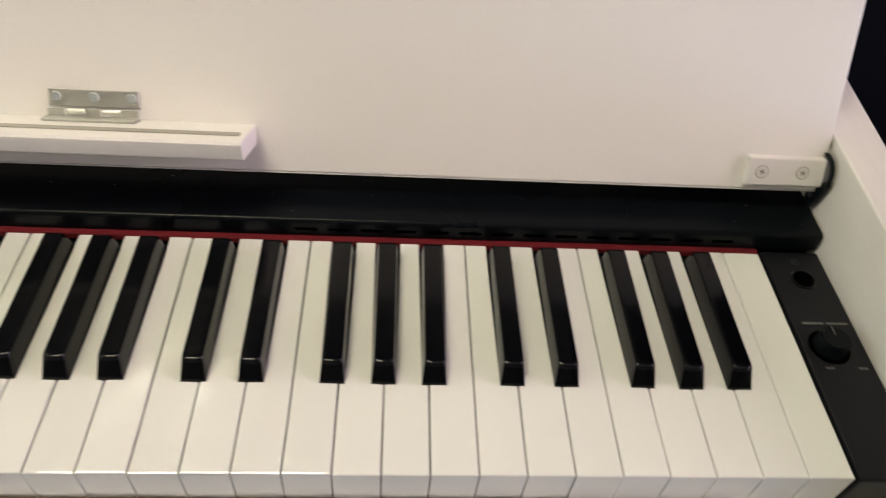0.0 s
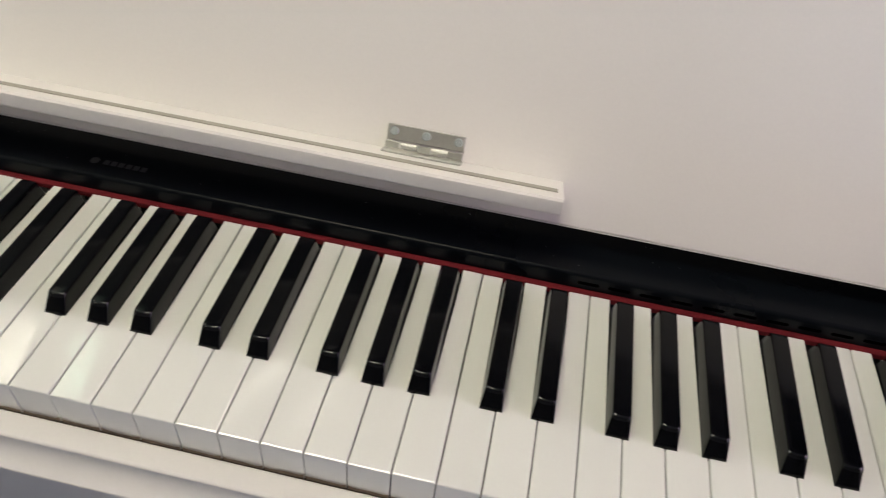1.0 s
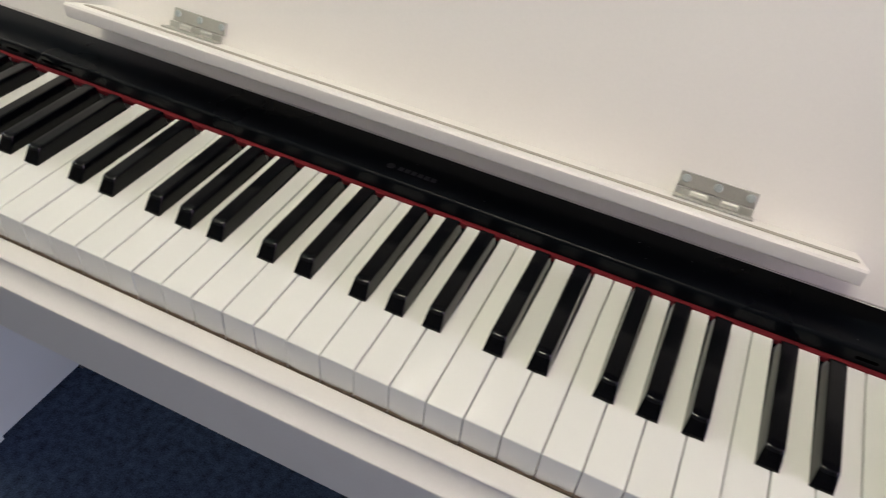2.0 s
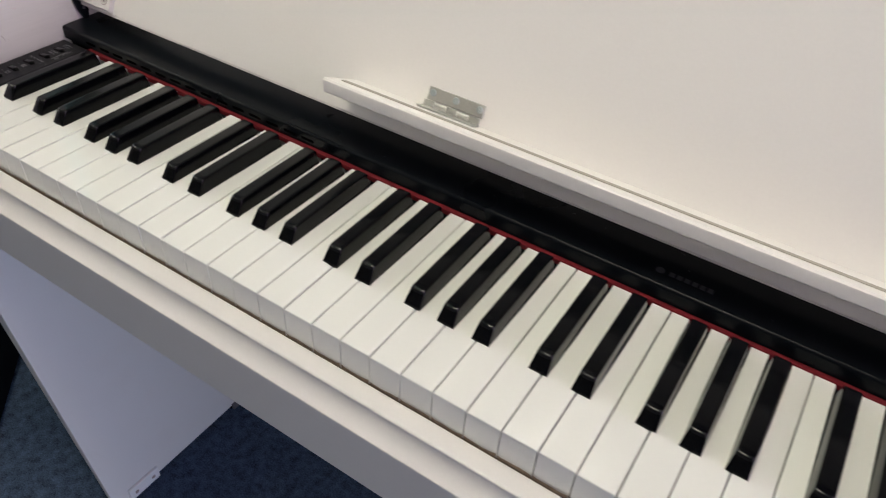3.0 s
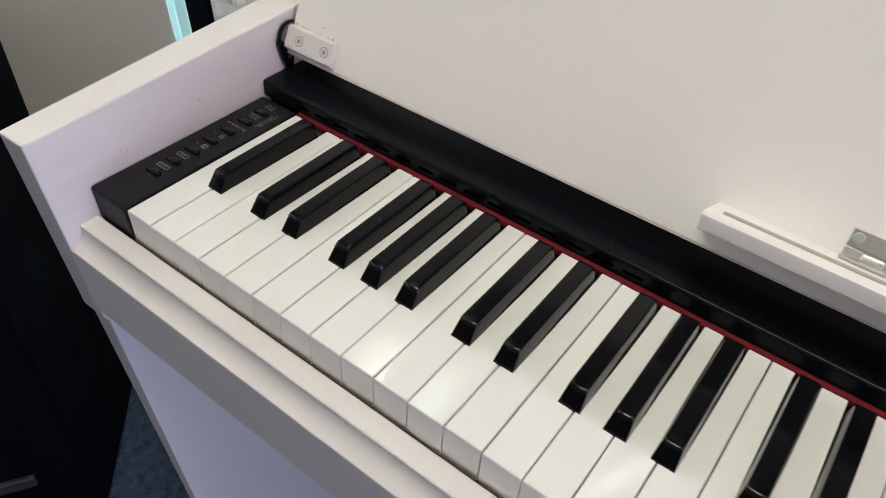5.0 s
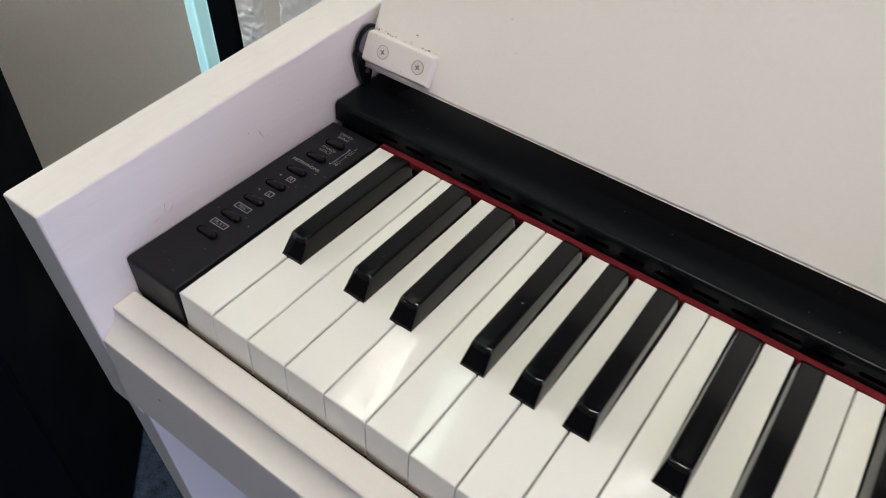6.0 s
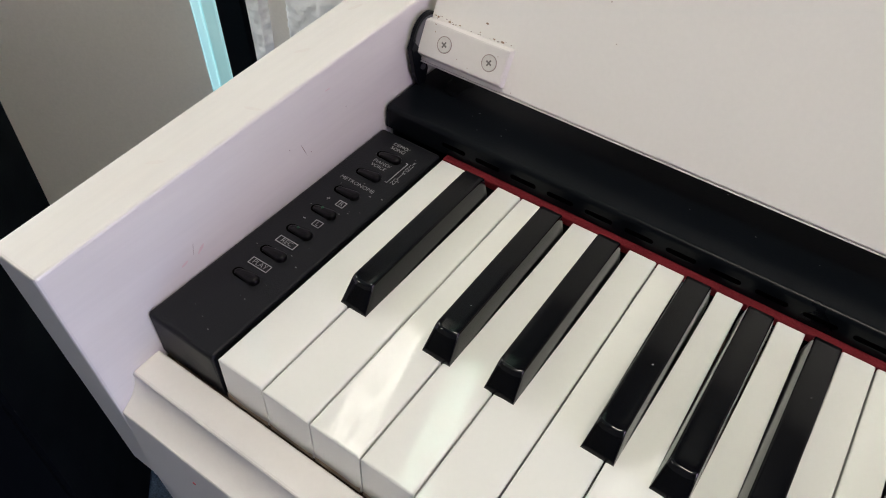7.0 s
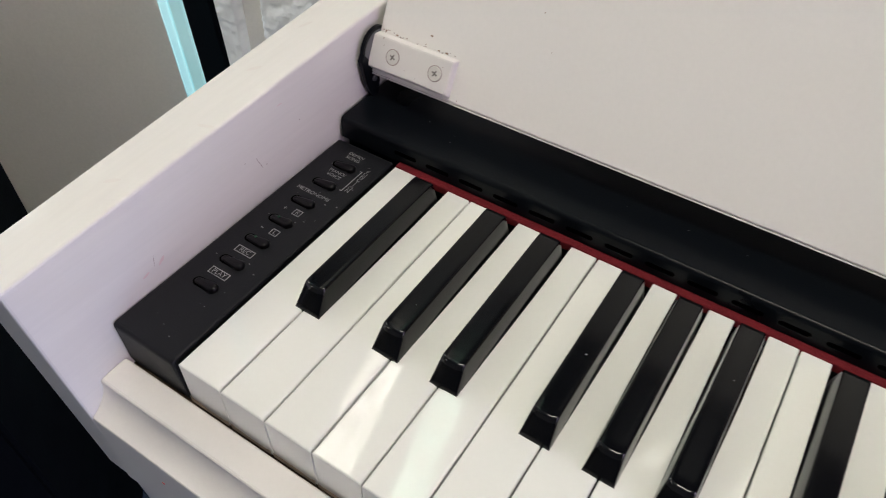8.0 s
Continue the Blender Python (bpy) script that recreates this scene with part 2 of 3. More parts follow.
ceiling_light(0.42, -0.18, 0.40, 0.15)
# Two more out of view, added as fill from the left.
ceiling_light(-1.9, -0.25, 0.22, 0.15)
ceiling_light(-1.9, -2.2, 0.22, 0.15)
for x, y, half, ly, turn, mat, label in ((-0.71, 0.86, 0.065, 0.36, 13.5, M_STRIP_WARM, "warm ceiling strip light with crinkled diffuser"), (-0.45, 0.88, 0.050, 0.34, 13.5, M_STRIP_GREEN, "greenish ceiling strip light with crinkled diffuser"), (0.16, 1.22, 0.028, 0.19, -25, M_STRIP_FAINT, "short dim ceiling strip light"), (0.37, 1.17, 0.024, 0.17, -25, M_STRIP_FAINT, "short dim ceiling strip light")):
    ceiling_light(x, y, half, ly, mat, label).rotation_euler.z = radians(turn)

# ---- things beside the piano ----
# grey board with a glass edge given its own glow, dark frame and rough plaster behind
pa, pb = Vector((-0.432, 0.343, 0)), Vector((-0.66, 0.197, 0))
VIEW_SHEAR = 0.033


def upright_board(name, a, b, thick, z0, z1, mat, parent=None, lean=0.0):
    """An upright board between two floor places, sheared to fit the camera's view."""
    d = (b - a).normalized()
    n = Vector((-d.y, d.x, 0)) * thick
    shift = Vector((-0.6, -0.8, 0)) * lean
    bm = bmesh.new()
    lo = [bm.verts.new((p + shift * (z0 - 0.52)).to_2d().to_3d() + Vector((0, 0, z0))) for p in (a, b, b + n, a + n)]
    hi = [bm.verts.new((p + shift * (z1 - 0.52)).to_2d().to_3d() + Vector((0, 0, z1))) for p in (a, b, b + n, a + n)]
    bm.faces.new(lo)
    bm.faces.new(hi)
    for i in range(4):
        bm.faces.new((lo[i], lo[(i + 1) % 4], hi[(i + 1) % 4], hi[i]))
    bmesh.ops.bevel(bm, geom=bm.edges[:], offset=0.002, segments=1, affect="EDGES")
    return link_mesh(name, bm, mat, parent)


partition = new("display_partition")
tagged(partition, "pale grey display board with a green glass edge", "partition")
upright_board("board", pa, pb, -0.03, 0.0, 1.5, M_GREY, partition, VIEW_SHEAR)
g = upright_board("glass_edge", Vector((-0.4345, 0.341, 0)), Vector((-0.4195, 0.341, 0)), 0.002, 0.0, 1.5, M_GLASSEDGE, partition, VIEW_SHEAR)
tagged(g, "pale cyan glass edge with its daylight put in as glow")
g = upright_board("glass_side", Vector((-0.4193, 0.3415, 0)), Vector((-0.4010, 0.345, 0)), 0.002, 0.0, 1.5, M_GLASSSIDE, partition, VIEW_SHEAR)
tagged(g, "cyan glass side with its daylight put in as glow")
post = upright_board("dark_post", Vector((-0.470, 0.380, 0)), Vector((-0.4045, 0.380, 0)), 0.008, 0.0, 1.5, M_BLACKBOX, None, VIEW_SHEAR)
tagged(post, "black upright post beside the wall", "post")


def rough_slab(name, x0, x1, y0, y1, z0, z1, step, depth, label, category):
    """A hand-plastered slab whose face is uneven."""
    bm = bmesh.new()
    nx, nz = max(2, int((x1 - x0) / step)), int((z1 - z0) / step)
    rows = []
    for k in range(nz + 1):
        z = z0 + (z1 - z0) * k / nz
        rows.append([])
        for i in range(nx + 1):
            x = x0 + (x1 - x0) * i / nx
            v = Vector((x, 0.3, z))
            d = depth * (0.5 * noise.noise(v * 45) + 0.6 * noise.noise(v * 120) + 0.4 * noise.noise(v * 260))
            wob = 0.004 * noise.noise(Vector((3.1, 0, z * 30))) if i in (0, nx) else 0
            rows[-1].append(bm.verts.new((x + wob, y0 + d, z)))
    for k in range(nz):
        for i in range(nx):
            bm.faces.new((rows[k][i], rows[k][i + 1], rows[k + 1][i + 1], rows[k + 1][i]))
    border = [e for e in bm.edges if e.is_boundary]
    made = bmesh.ops.extrude_edge_only(bm, edges=border)["geom"]
    for v in made:
        if isinstance(v, bmesh.types.BMVert):
            v.co.y = y1
    tagged(link_mesh(name, bm, M_PLASTER, smooth=True), label, category, kind="structure")


rough_slab("plaster_pilaster", -0.730, -0.632, 0.60, 0.6595, 0.0, 1.5, 0.0035, 0.0045, "rough white plastered pilaster on the wall", "pilaster")
tagged(link_mesh("smooth_trim", box(-0.632, -0.582, 0.615, 0.6595, 0, 1.5, bevel=0.006), M_GREY), "smooth grey painted upright trim on the wall", "trim", kind="structure")
rough_slab("plaster_facing", -0.580, -0.15, 0.605, 0.6595, 0.0, 1.5, 0.0045, 0.0045, "rough grey-white plaster facing on the wall", "wall facing")

cab = new("black_cabinet")
tagged(cab, "plain black cabinet standing on the blue carpet", "cabinet")


def upright_prism(name, ring, z0, z1, mat, parent):
    """A footprint drawn upwards."""
    bm = bmesh.new()
    lo = [bm.verts.new((x, y, z0)) for x, y in ring]
    hi = [bm.verts.new((x, y, z1)) for x, y in ring]
    bm.faces.new(lo)
    bm.faces.new(hi)
    for i in range(len(ring)):
        k = (i + 1) % len(ring)
        bm.faces.new((lo[i], lo[k], hi[k], hi[i]))
    bmesh.ops.bevel(bm, geom=bm.edges[:], offset=0.004, segments=2, affect="EDGES")
    return link_mesh(name, bm, mat, parent)


upright_prism("body", [(-0.46, 0.14), (-0.300, -0.020), (-0.318, -0.060), (-0.400, -0.190), (-0.85, -0.25), (-0.90, 0.12)], 0.012, 0.66, M_BLACKBOX, cab)
upright_prism("plinth", [(-0.47, 0.12), (-0.315, -0.025), (-0.345, -0.080), (-0.41, -0.18), (-0.82, -0.23), (-0.87, 0.10)], 0.0, 0.0118, M_SLOT, cab)
upright_board("trim_bar", Vector((-0.330, -0.0725, 0)), Vector((-0.396, -0.178, 0)), 0.010, 0.122, 0.142, M_GREYBAR, cab)

# Made-up block that keeps this side dark; its step lets window light pass.
neighbour = new("dark_backdrop_block")
tagged(neighbour, "made-up black stepped block filling the dark beside the white piano", "cabinet")
part("body", box(1.36, 2.3, 0.00, 0.655, 0.03, 0.6195, bevel=0.006), M_BLACKBOX, neighbour)
part("upper_case", box(1.36, 2.3, 0.40, 0.655, 0.62, 1.45, bevel=0.006), M_BLACKBOX, neighbour)
part("plinth", box(1.38, 1.98, 0.03, 0.60, 0.0, 0.03), M_SLOT, neighbour)

# ---- the white digital piano ----
P, ZK = 0.0235, 0.730
W = 52 * P
XL, XR = -0.0395, W + 0.0400
piano = new("digital_piano")
tagged(piano, "white digital piano with open lid and black fallboard", "piano")


def arm_top(y):
    return 0.7797 + 0.056 * y


def cheek(x0, x1):
    prof = [(-0.032, arm_top(-0.032)), (0.262, arm_top(0.262)), (0.290, 0.780), (0.325, 0.750), (0.340, 0.715), (0.340, 0.610), (-0.020, 0.610), (-0.0235, 0.616)]
    bm = prism_x(prof, x0, x1)
    outer = x0 if x0 < 0.5 else x1
    for v in bm.verts:
        if abs(v.co.x - outer) < 1e-6:
            v.co.x += (-1 if x0 < 0.5 else 1) * 0.020 * (v.co.y + 0.032)
    bmesh.ops.bevel(bm, geom=bm.edges[:], offset=0.0012, segments=2, profile=0.5, affect="EDGES")
    return part("arm", bm, M_ARM, piano, "white laminated arm with scuffed edges")


cheek(XL - 0.0257, XL)
cheek(XR, XR + 0.0257)


def leg(x0, x1, inner):
    """inner: 1 where the inside of the leg is its right face, -1 where it is its left one."""
    prof = [(-0.0200, 0.6095), (0.30, 0.6095), (0.30, 0.007), (0.0115, 0.007)]
    bm = prism_x(prof, x0, x1)
    xi, outer = (x1, x0) if inner > 0 else (x0, x1)
    for v in bm.verts:
        if abs(v.co.x - outer) < 1e-6 and v.co.y < 0.1:
            v.co.x += inner * (0.002 + 0.012 * (0.6095 - v.co.z) / 0.6)
    bmesh.ops.bevel(bm, geom=bm.edges[:], offset=0.001, segments=2, profile=0.5, affect="EDGES")
    ob = part("leg", bm, M_WHITE, piano, "white side panel leg tapering to the floor")
    for y in (0.060, 0.262):
        part("foot", box(min(xi, xi - inner * 0.010), max(xi, xi - inner * 0.010), y - 0.012, y + 0.012, 0.0, 0.0068, bevel=0.001), M_SLOT, ob)
    lo, hi = sorted((xi, xi + inner * 0.0055))
    plate = part("corner_plate", box(lo, hi, 0.0355, 0.0905, 0.0045, 0.0290, bevel=0.0016), M_FRAME, ob, "white plastic plate with two screw holes")
    for y in (0.047, 0.079):
        bm = bmesh.new()
        add_tube(bm, Matrix.Translation((xi + inner * 0.0055, y, 0.0165)) @ pose(0, 0, 0, 0, 90), 0.0034, 0.0034, 0.0006, 20)
        part("screw_hole", bm, M_SMUDGE, plate)
    part("back_foot", box(lo, hi, 0.252, 0.272, 0.0, 0.012, bevel=0.001), M_DAMP, ob)
    return ob


leg(XL - 0.0250, XL - 0.001, 1)
leg(XR + 0.001, XR + 0.0250, -1)

# front rail with its small cove
rail = [(-0.0016, 0.7042), (-0.0022, 0.7051), (-0.0034, 0.7054), (-0.0148, 0.7051), (-0.0156, 0.7048), (-0.0161, 0.7042), (-0.0162, 0.7034)]
for i in range(13):
    u = i / 12
    p, q, r = (1 - u) ** 2, 2 * u * (1 - u), u * u
    rail.append((-0.0161 * p - 0.0166 * q - 0.0264 * r, 0.7028 * p + 0.6938 * q + 0.6884 * r))
rail += [(-0.0268, 0.6876), (-0.0268, 0.6330), (-0.0258, 0.6320), (-0.004, 0.6320)]
part("front_rail", soften(prism_x(rail, XL + 0.0003, XR - 0.0003)), M_WHITE, piano, "white front rail with a small cove moulding")
part("keybed", box(XL, XR, -0.0035, 0.30, 0.640, 0.6985), M_KEYBED, piano)
part("back_panel", box(XL, XR, 0.285, 0.30, 0.40, 0.6395), M_WHITE, piano)

# black fallboard strip with its row of slots
fall = [(0.1545, 0.7313), (0.1545, 0.7412)]
for i in range(1, 9):
    a = radians(90 * i / 8)
    fall.append((0.1545 + 0.0028 * (1 - math.cos(a)), 0.7412 + 0.0028 * math.sin(a)))
fall += [(0.175, 0.7443), (0.285, 0.7446), (0.285, 0.7000), (0.1600, 0.7000), (0.1600, 0.7313)]
fb = part("fallboard", soften(prism_x(fall, XL + 0.0018, XR - 0.0018)), M_FALL, piano, "satin black strip behind the keys")


def slot_mesh():
    """A long pill-shaped vent with a thin sloping lip round it."""
    bm = bmesh.new()
    rings = []
    for grow, y in ((0.0002, 0.0), (0.0001, -0.0002), (0.0, -0.0001)):
        ring = []
        for sx in (1, -1):
            for i in range(7):
                a = radians(-90 + 30 * i) + (0 if sx > 0 else math.pi)
                ring.append(bm.verts.new((sx * 0.0057 + (0.0011 + grow) * math.cos(a), y, (0.0011 + grow) * math.sin(a))))
        rings.append(ring)
    for a, b in zip(rings, rings[1:]):
        for i in range(len(a)):
            k = (i + 1) % len(a)
            bm.faces.new((a[i], a[k], b[k], b[i]))
    bm.faces.new(rings[-1])
    bmesh.ops.recalc_face_normals(bm, faces=bm.faces[:])
    me = bpy.data.meshes.new("slot")
    bm.to_mesh(me)
    bm.free()
    me.materials.append(M_SLOT)
    return me


vent = slot_mesh()
for x in [0.0045 + 0.0201 * i for i in range(15)] + [W - 0.025 - 0.0200 * i for i in range(14)]:
    ob = new("slot", vent)
    ob.location = (x, 0.15448, 0.7366)
    ob.parent = fb
bm = bmesh.new()
add_tube(bm, Matrix.Translation((0.5925, 0.1690, 0.7443)), 0.0032, 0.0032, 0.0003)
for i in range(6):
    add_box(bm, 0.599 + i * 0.0054, 0.603 + i * 0.0054, 0.1668, 0.1712, 0.7436, 0.74443)
part("maker_mark", bm, M_DIM, fb, "dim grey maker mark")
bm = bmesh.new()
add_box(bm, 0.0005, W - 0.0005, 0.1506, 0.1595, 0.7262, 0.7309, bevel=0.0008)
part("felt_strip", bm, M_FELT, piano, "dark red felt strip above the key ends")

# ---- keys ----
OFF = {1: -0.0027, 2: 0.0027, 4: -0.0030, 5: 0.0, 6: 0.0030}
HALF = 0.0066


def black_at(k):
    """Where the black key over the joint k lies, or None."""
    o = OFF.get((k - 2) % 7)
    return None if o is None or k < 1 or k > 50 else k * P + o - 0.0003


def white_key_mesh(left, right):
    """left, right: how far the notches for the black keys cut in."""
    g, yn = 0.00034, 0.0503
    x0, x1 = g, P - g
    pts = [(x0, 0.0), (x1, 0.0)]
    if right:
        pts += [(x1, yn), (x1 - right + g, yn), (x1 - right + g, 0.165)]
    else:
        pts += [(x1, 0.165)]
    if left:
        pts += [(x0 + left - g, 0.165), (x0 + left - g, yn), (x0, yn)]
    else:
        pts += [(x0, 0.165)]
    bm = bmesh.new()
    lo = [bm.verts.new((x, y, -0.0270)) for x, y in pts]
    hi = [bm.verts.new((x, y, 0.0)) for x, y in pts]
    n = len(pts)
    bm.faces.new(lo)
    bm.faces.new(hi)
    for i in range(n):
        bm.faces.new((lo[i], lo[(i + 1) % n], hi[(i + 1) % n], hi[i]))
    top = [e for e in bm.edges if all(v in hi for v in e.verts)]
    bmesh.ops.bevel(bm, geom=top, offset=0.0009, segments=3, profile=0.5, affect="EDGES")
    bmesh.ops.recalc_face_normals(bm, faces=bm.faces[:])
    me = bpy.data.meshes.new("white_key")
    bm.to_mesh(me)
    bm.free()
    me.materials.append(M_KEY_W)
    return me


shapes = {}
for k in range(52):
    bl, br = black_at(k), black_at(k + 1)
    left = round(bl + HALF + 0.0008 - k * P, 5) if bl is not None else 0
    right = round((k + 1) * P - (br - HALF - 0.0008), 5) if br is not None else 0
    if (left, right) not in shapes:
        shapes[left, right] = white_key_mesh(left, right)
    ob = new("white_key", shapes[left, right])
    ob.location = (k * P, random.uniform(-0.0002, 0.0002), ZK + random.uniform(-0.00025, 0.00025))
    ob.parent = piano

def black_key_mesh():
    """Drawn along its length: a flat sloping nose, a crisp rounded brow, a flat top and a short back."""
    stations = [(0.0, 0.0010), (0.0006, 0.0022), (0.0046, 0.0098)]
    for i in range(1, 7):
        a = radians(63 - 63 * i / 6)
        stations.append((0.0046 + 0.0022 * (math.sin(radians(63)) - math.sin(a)), 0.0098 + 0.0040 * (math.cos(a) - math.cos(radians(63)))))
    top = stations[-1][1]
    stations += [(0.012, top), (0.020, top), (0.040, top), (0.0880, top), (0.0905, top - 0.0008), (0.0925, 0.0020)]
    bm = bmesh.new()
    loops = []
    for y, h in stations:
        w = HALF - 0.0013 * h / 0.012
        r = min(0.0010, h * 0.6)
        ring = [(-HALF, -0.016), (-HALF, 0.0)]
        for i in range(5):
            a = radians(90 * i / 4)
            ring.append((-w + r * (1 - math.cos(a)), h - r * (1 - math.sin(a))))
        ring.append((-w * 0.45, h))
        ring += [(-x, z) for x, z in ring[::-1]]
        bow = 0.0030 * max(0.0, 1 - y / 0.02)
        loops.append([bm.verts.new((x, y + bow * (x / w) ** 2 * (max(0.0, z) / 0.012) ** 1.5, z)) for x, z in ring])
    for a, b in zip(loops, loops[1:]):
        for i in range(len(a) - 1):
            bm.faces.new((a[i], a[i + 1], b[i + 1], b[i]))
        bm.faces.new((a[-1], a[0], b[0], b[-1]))
    bm.faces.new(loops[0])
    bm.faces.new(loops[-1][::-1])
    # the brow gets a glossier material to bring out its glints
    for f in bm.faces:
        c = f.calc_center_median()
        f.material_index = 1 if 0.0046 < c.y < 0.0078 and c.z > 0.0085 else 0
    soften(bm, 30)
    me = bpy.data.meshes.new("black_key")
    bm.to_mesh(me)
    bm.free()
    me.materials.append(M_KEY_B)
    me.materials.append(M_KEY_BROW)
    return me


black_mesh = black_key_mesh()
for k in range(1, 51):
    c = black_at(k)
    if c is not None:
        ob = new("black_key", black_mesh)
        ob.location = (c, 0.0500 + random.uniform(-0.0003, 0.0003), ZK + random.uniform(-0.0002, 0.0002))
        ob.parent = piano

# ---- lid, ledge, hinges, brackets ----
LEAN = radians(26)
LID = Matrix.Translation((0, 0.1793, 0.7602)) @ Matrix.Rotation(-LEAN, 4, "X")
# in the lid's own axes: x along, -y out of its face, z up its face
lid = part("lid", box(-0.0350, W + 0.0376, 0.0, 0.016, 0.0, 0.1820, bevel=0.0010, seg=3), M_LID, piano, "white opened lid panel leaning back")
lid.matrix_basis = LID
ledge_prof = [(-0.0003, 0.0165), (-0.0003, 0.0280), (-0.0425, 0.0280), (-0.0442, 0.0274), (-0.0450, 0.0258), (-0.0446, 0.0240), (-0.0410, 0.0172), (-0.0395, 0.0165)]
ledge = part("ledge", soften(prism_x(ledge_prof, 0.3115, 0.9075), 24), M_LID, piano, "white music ledge board with rounded edge")
ledge.matrix_basis = LID
part("rubber_strip", box(0.3195, 0.9040, -0.0330, -0.0262, 0.0279, 0.0288, bevel=0.0003), M_RUBBER, ledge)


def hinge(xc):
    root = new("hinge")
    root.parent = piano
    root.matrix_basis = LID @ Matrix.Translation((xc, 0, 0))
    tagged(root, "zinc plated butt hinge with three screws")
    part("upper_leaf", box(-0.0252, 0.0252, -0.0018, -0.0002, 0.0345, 0.0445, bevel=0.0004, seg=1), M_STEEL, root)
    part("lower_leaf", box(-0.0258, 0.0258, -0.0140, -0.0045, 0.0282, 0.0297, bevel=0.0004, seg=1), M_STEEL, root)
    for x, w in ((-0.0204, 0.0095), (0.0, 0.0085), (0.0204, 0.0095)):
        part("skirt", box(x - w / 2, x + w / 2, -0.0052, -0.0040, 0.0290, 0.0342, bevel=0.0003, seg=1), M_STEEL, root)
    for x in (-0.0100, 0.0100):
        bm = bmesh.new()
        add_tube(bm, Matrix.Translation((x, -0.0036, 0.0324)) @ pose(0, 0, 0, 0, 90), 0.0014, 0.0014, 0.0098, 20)
        part("knuckle", soften(bm, 40), M_KNUCKLE, root)
    for x in (-0.021, 0.0, 0.021):
        bm = bmesh.new()
        add_tube(bm, Matrix.Translation((x, -0.0021, 0.0402)) @ pose(0, 0, 0, 90), 0.0030, 0.0024, 0.0010, 18)
        add_box(bm, x - 0.0016, x + 0.0016, -0.0028, -0.0024, 0.0399, 0.0405)
        add_box(bm, x - 0.0003, x + 0.0003, -0.0028, -0.0024, 0.0386, 0.0418)
        part("screw", bm, M_SCREW, root)


hinge(0.817)
hinge(0.4045)


def bracket(x0, x1, s, screws):
    """s: 1 where the arm stands to the right of it, -1 where it stands to the left."""
    root = new("lid_bracket")
    root.parent = piano
    root.matrix_basis = LID
    tagged(root, "white bevelled lid bracket with two screws")
    bm = bmesh.new()
    add_box(bm, x0, x1, -0.0050, -0.0002, 0.0020, 0.0220)
    for v in bm.verts:
        if v.co.y < -0.004:
            v.co.z += 0.0019 if v.co.z < 0.013 else -0.0014
            if (v.co.x - (x0 + x1) / 2) * s < 0:
                v.co.x += s * 0.0009
    bmesh.ops.bevel(bm, geom=bm.edges[:], offset=0.0004, segments=2, affect="EDGES")
    part("plate", bm, M_WHITE, root)
    for x in screws:
        z = 0.0122
        bm = bmesh.new()
        add_tube(bm, Matrix.Translation((x, -0.0050, z)) @ pose(0, 0, 0, 90), 0.0042, 0.0042, 0.0003, 28)
        rim = part("screw_hole", bm, M_SMUDGE, root)
        bm = bmesh.new()
        add_tube(bm, Matrix.Translation((x, -0.0052, z)) @ pose(0, 0, 0, 90), 0.0039, 0.0036, 0.0004, 28)
        part("screw", bm, M_HEAD, root)
        bm = bmesh.new()
        turn = Matrix.Translation((x, -0.0054, z)) @ pose(0, 0, 0, 0, 25)
        for q in ((-0.0017, 0.0017, -0.0004, 0.0004), (-0.0004, 0.0004, -0.0017, 0.0017)):
            for v in add_box(bm, q[0], q[1], -0.0001, 0.0001, q[2], q[3]):
                v.co = turn @ v.co
        part("screw_cross", bm, M_SCREWDARK, root)
    xe = x1 + 0.0010 if s > 0 else x0 - 0.0010
    bm = bmesh.new()
    add_tube(bm, Matrix.Translation((xe, 0.0005, 0.0128)) @ pose(0, 0, 0, 0, 90), 0.0120, 0.0120, 0.0020, 40)
    part("damper_disc", bm, M_FALL, root, "black damper disc")
    bm = bmesh.new()
    add_tube(bm, Matrix.Translation((xe, 0.0005, 0.0128)) @ pose(0, 0, 0, 0, 90), 0.0102, 0.0102, 0.0028, 40)
    part("damper_hub", bm, M_DAMP, root, "dark grey damper hub")
    # the lug: a tapering black arm below the disc, with a round boss
    bm = bmesh.new()
    side = [(-0.0105, 0.0095), (-0.0040, 0.0060), (0.0030, 0.0030), (0.0100, -0.0040), (0.0125, -0.0150), (0.0085, -0.0155), (-0.0010, -0.0075), (-0.0110, 0.0050)]
    a = [bm.verts.new((xe - 0.0016, y, z)) for y, z in side]
    b = [bm.verts.new((xe + 0.0016, y, z)) for y, z in side]
    bm.faces.new(a)
    bm.faces.new(b[::-1])
    for i in range(len(side)):
        k = (i + 1) % len(side)
        bm.faces.new((a[i], b[i], b[k], a[k]))
    bmesh.ops.bevel(bm, geom=bm.edges[:], offset=0.0004, segments=1, affect="EDGES")
    part("damper_lug", bm, M_FALL, root)
    bm = bmesh.new()
    add_tube(bm, Matrix.Translation((xe - s * 0.0018, 0.0035, -0.0035)) @ pose(0, 0, 0, 0, 90), 0.0017, 0.0014, 0.0022, 16)
    part("boss", bm, M_DAMP, root)


bracket(-0.0350, 0.0150, -1, (-0.0207, 0.0055))
bracket(W - 0.0145, W + 0.0350, 1, (W - 0.0055, W + 0.0207))
part("edge_band", box(-0.0350, W + 0.0350, 0.0004, 0.0150, -0.0009, -0.0002), M_WHITE, piano).matrix_basis = LID

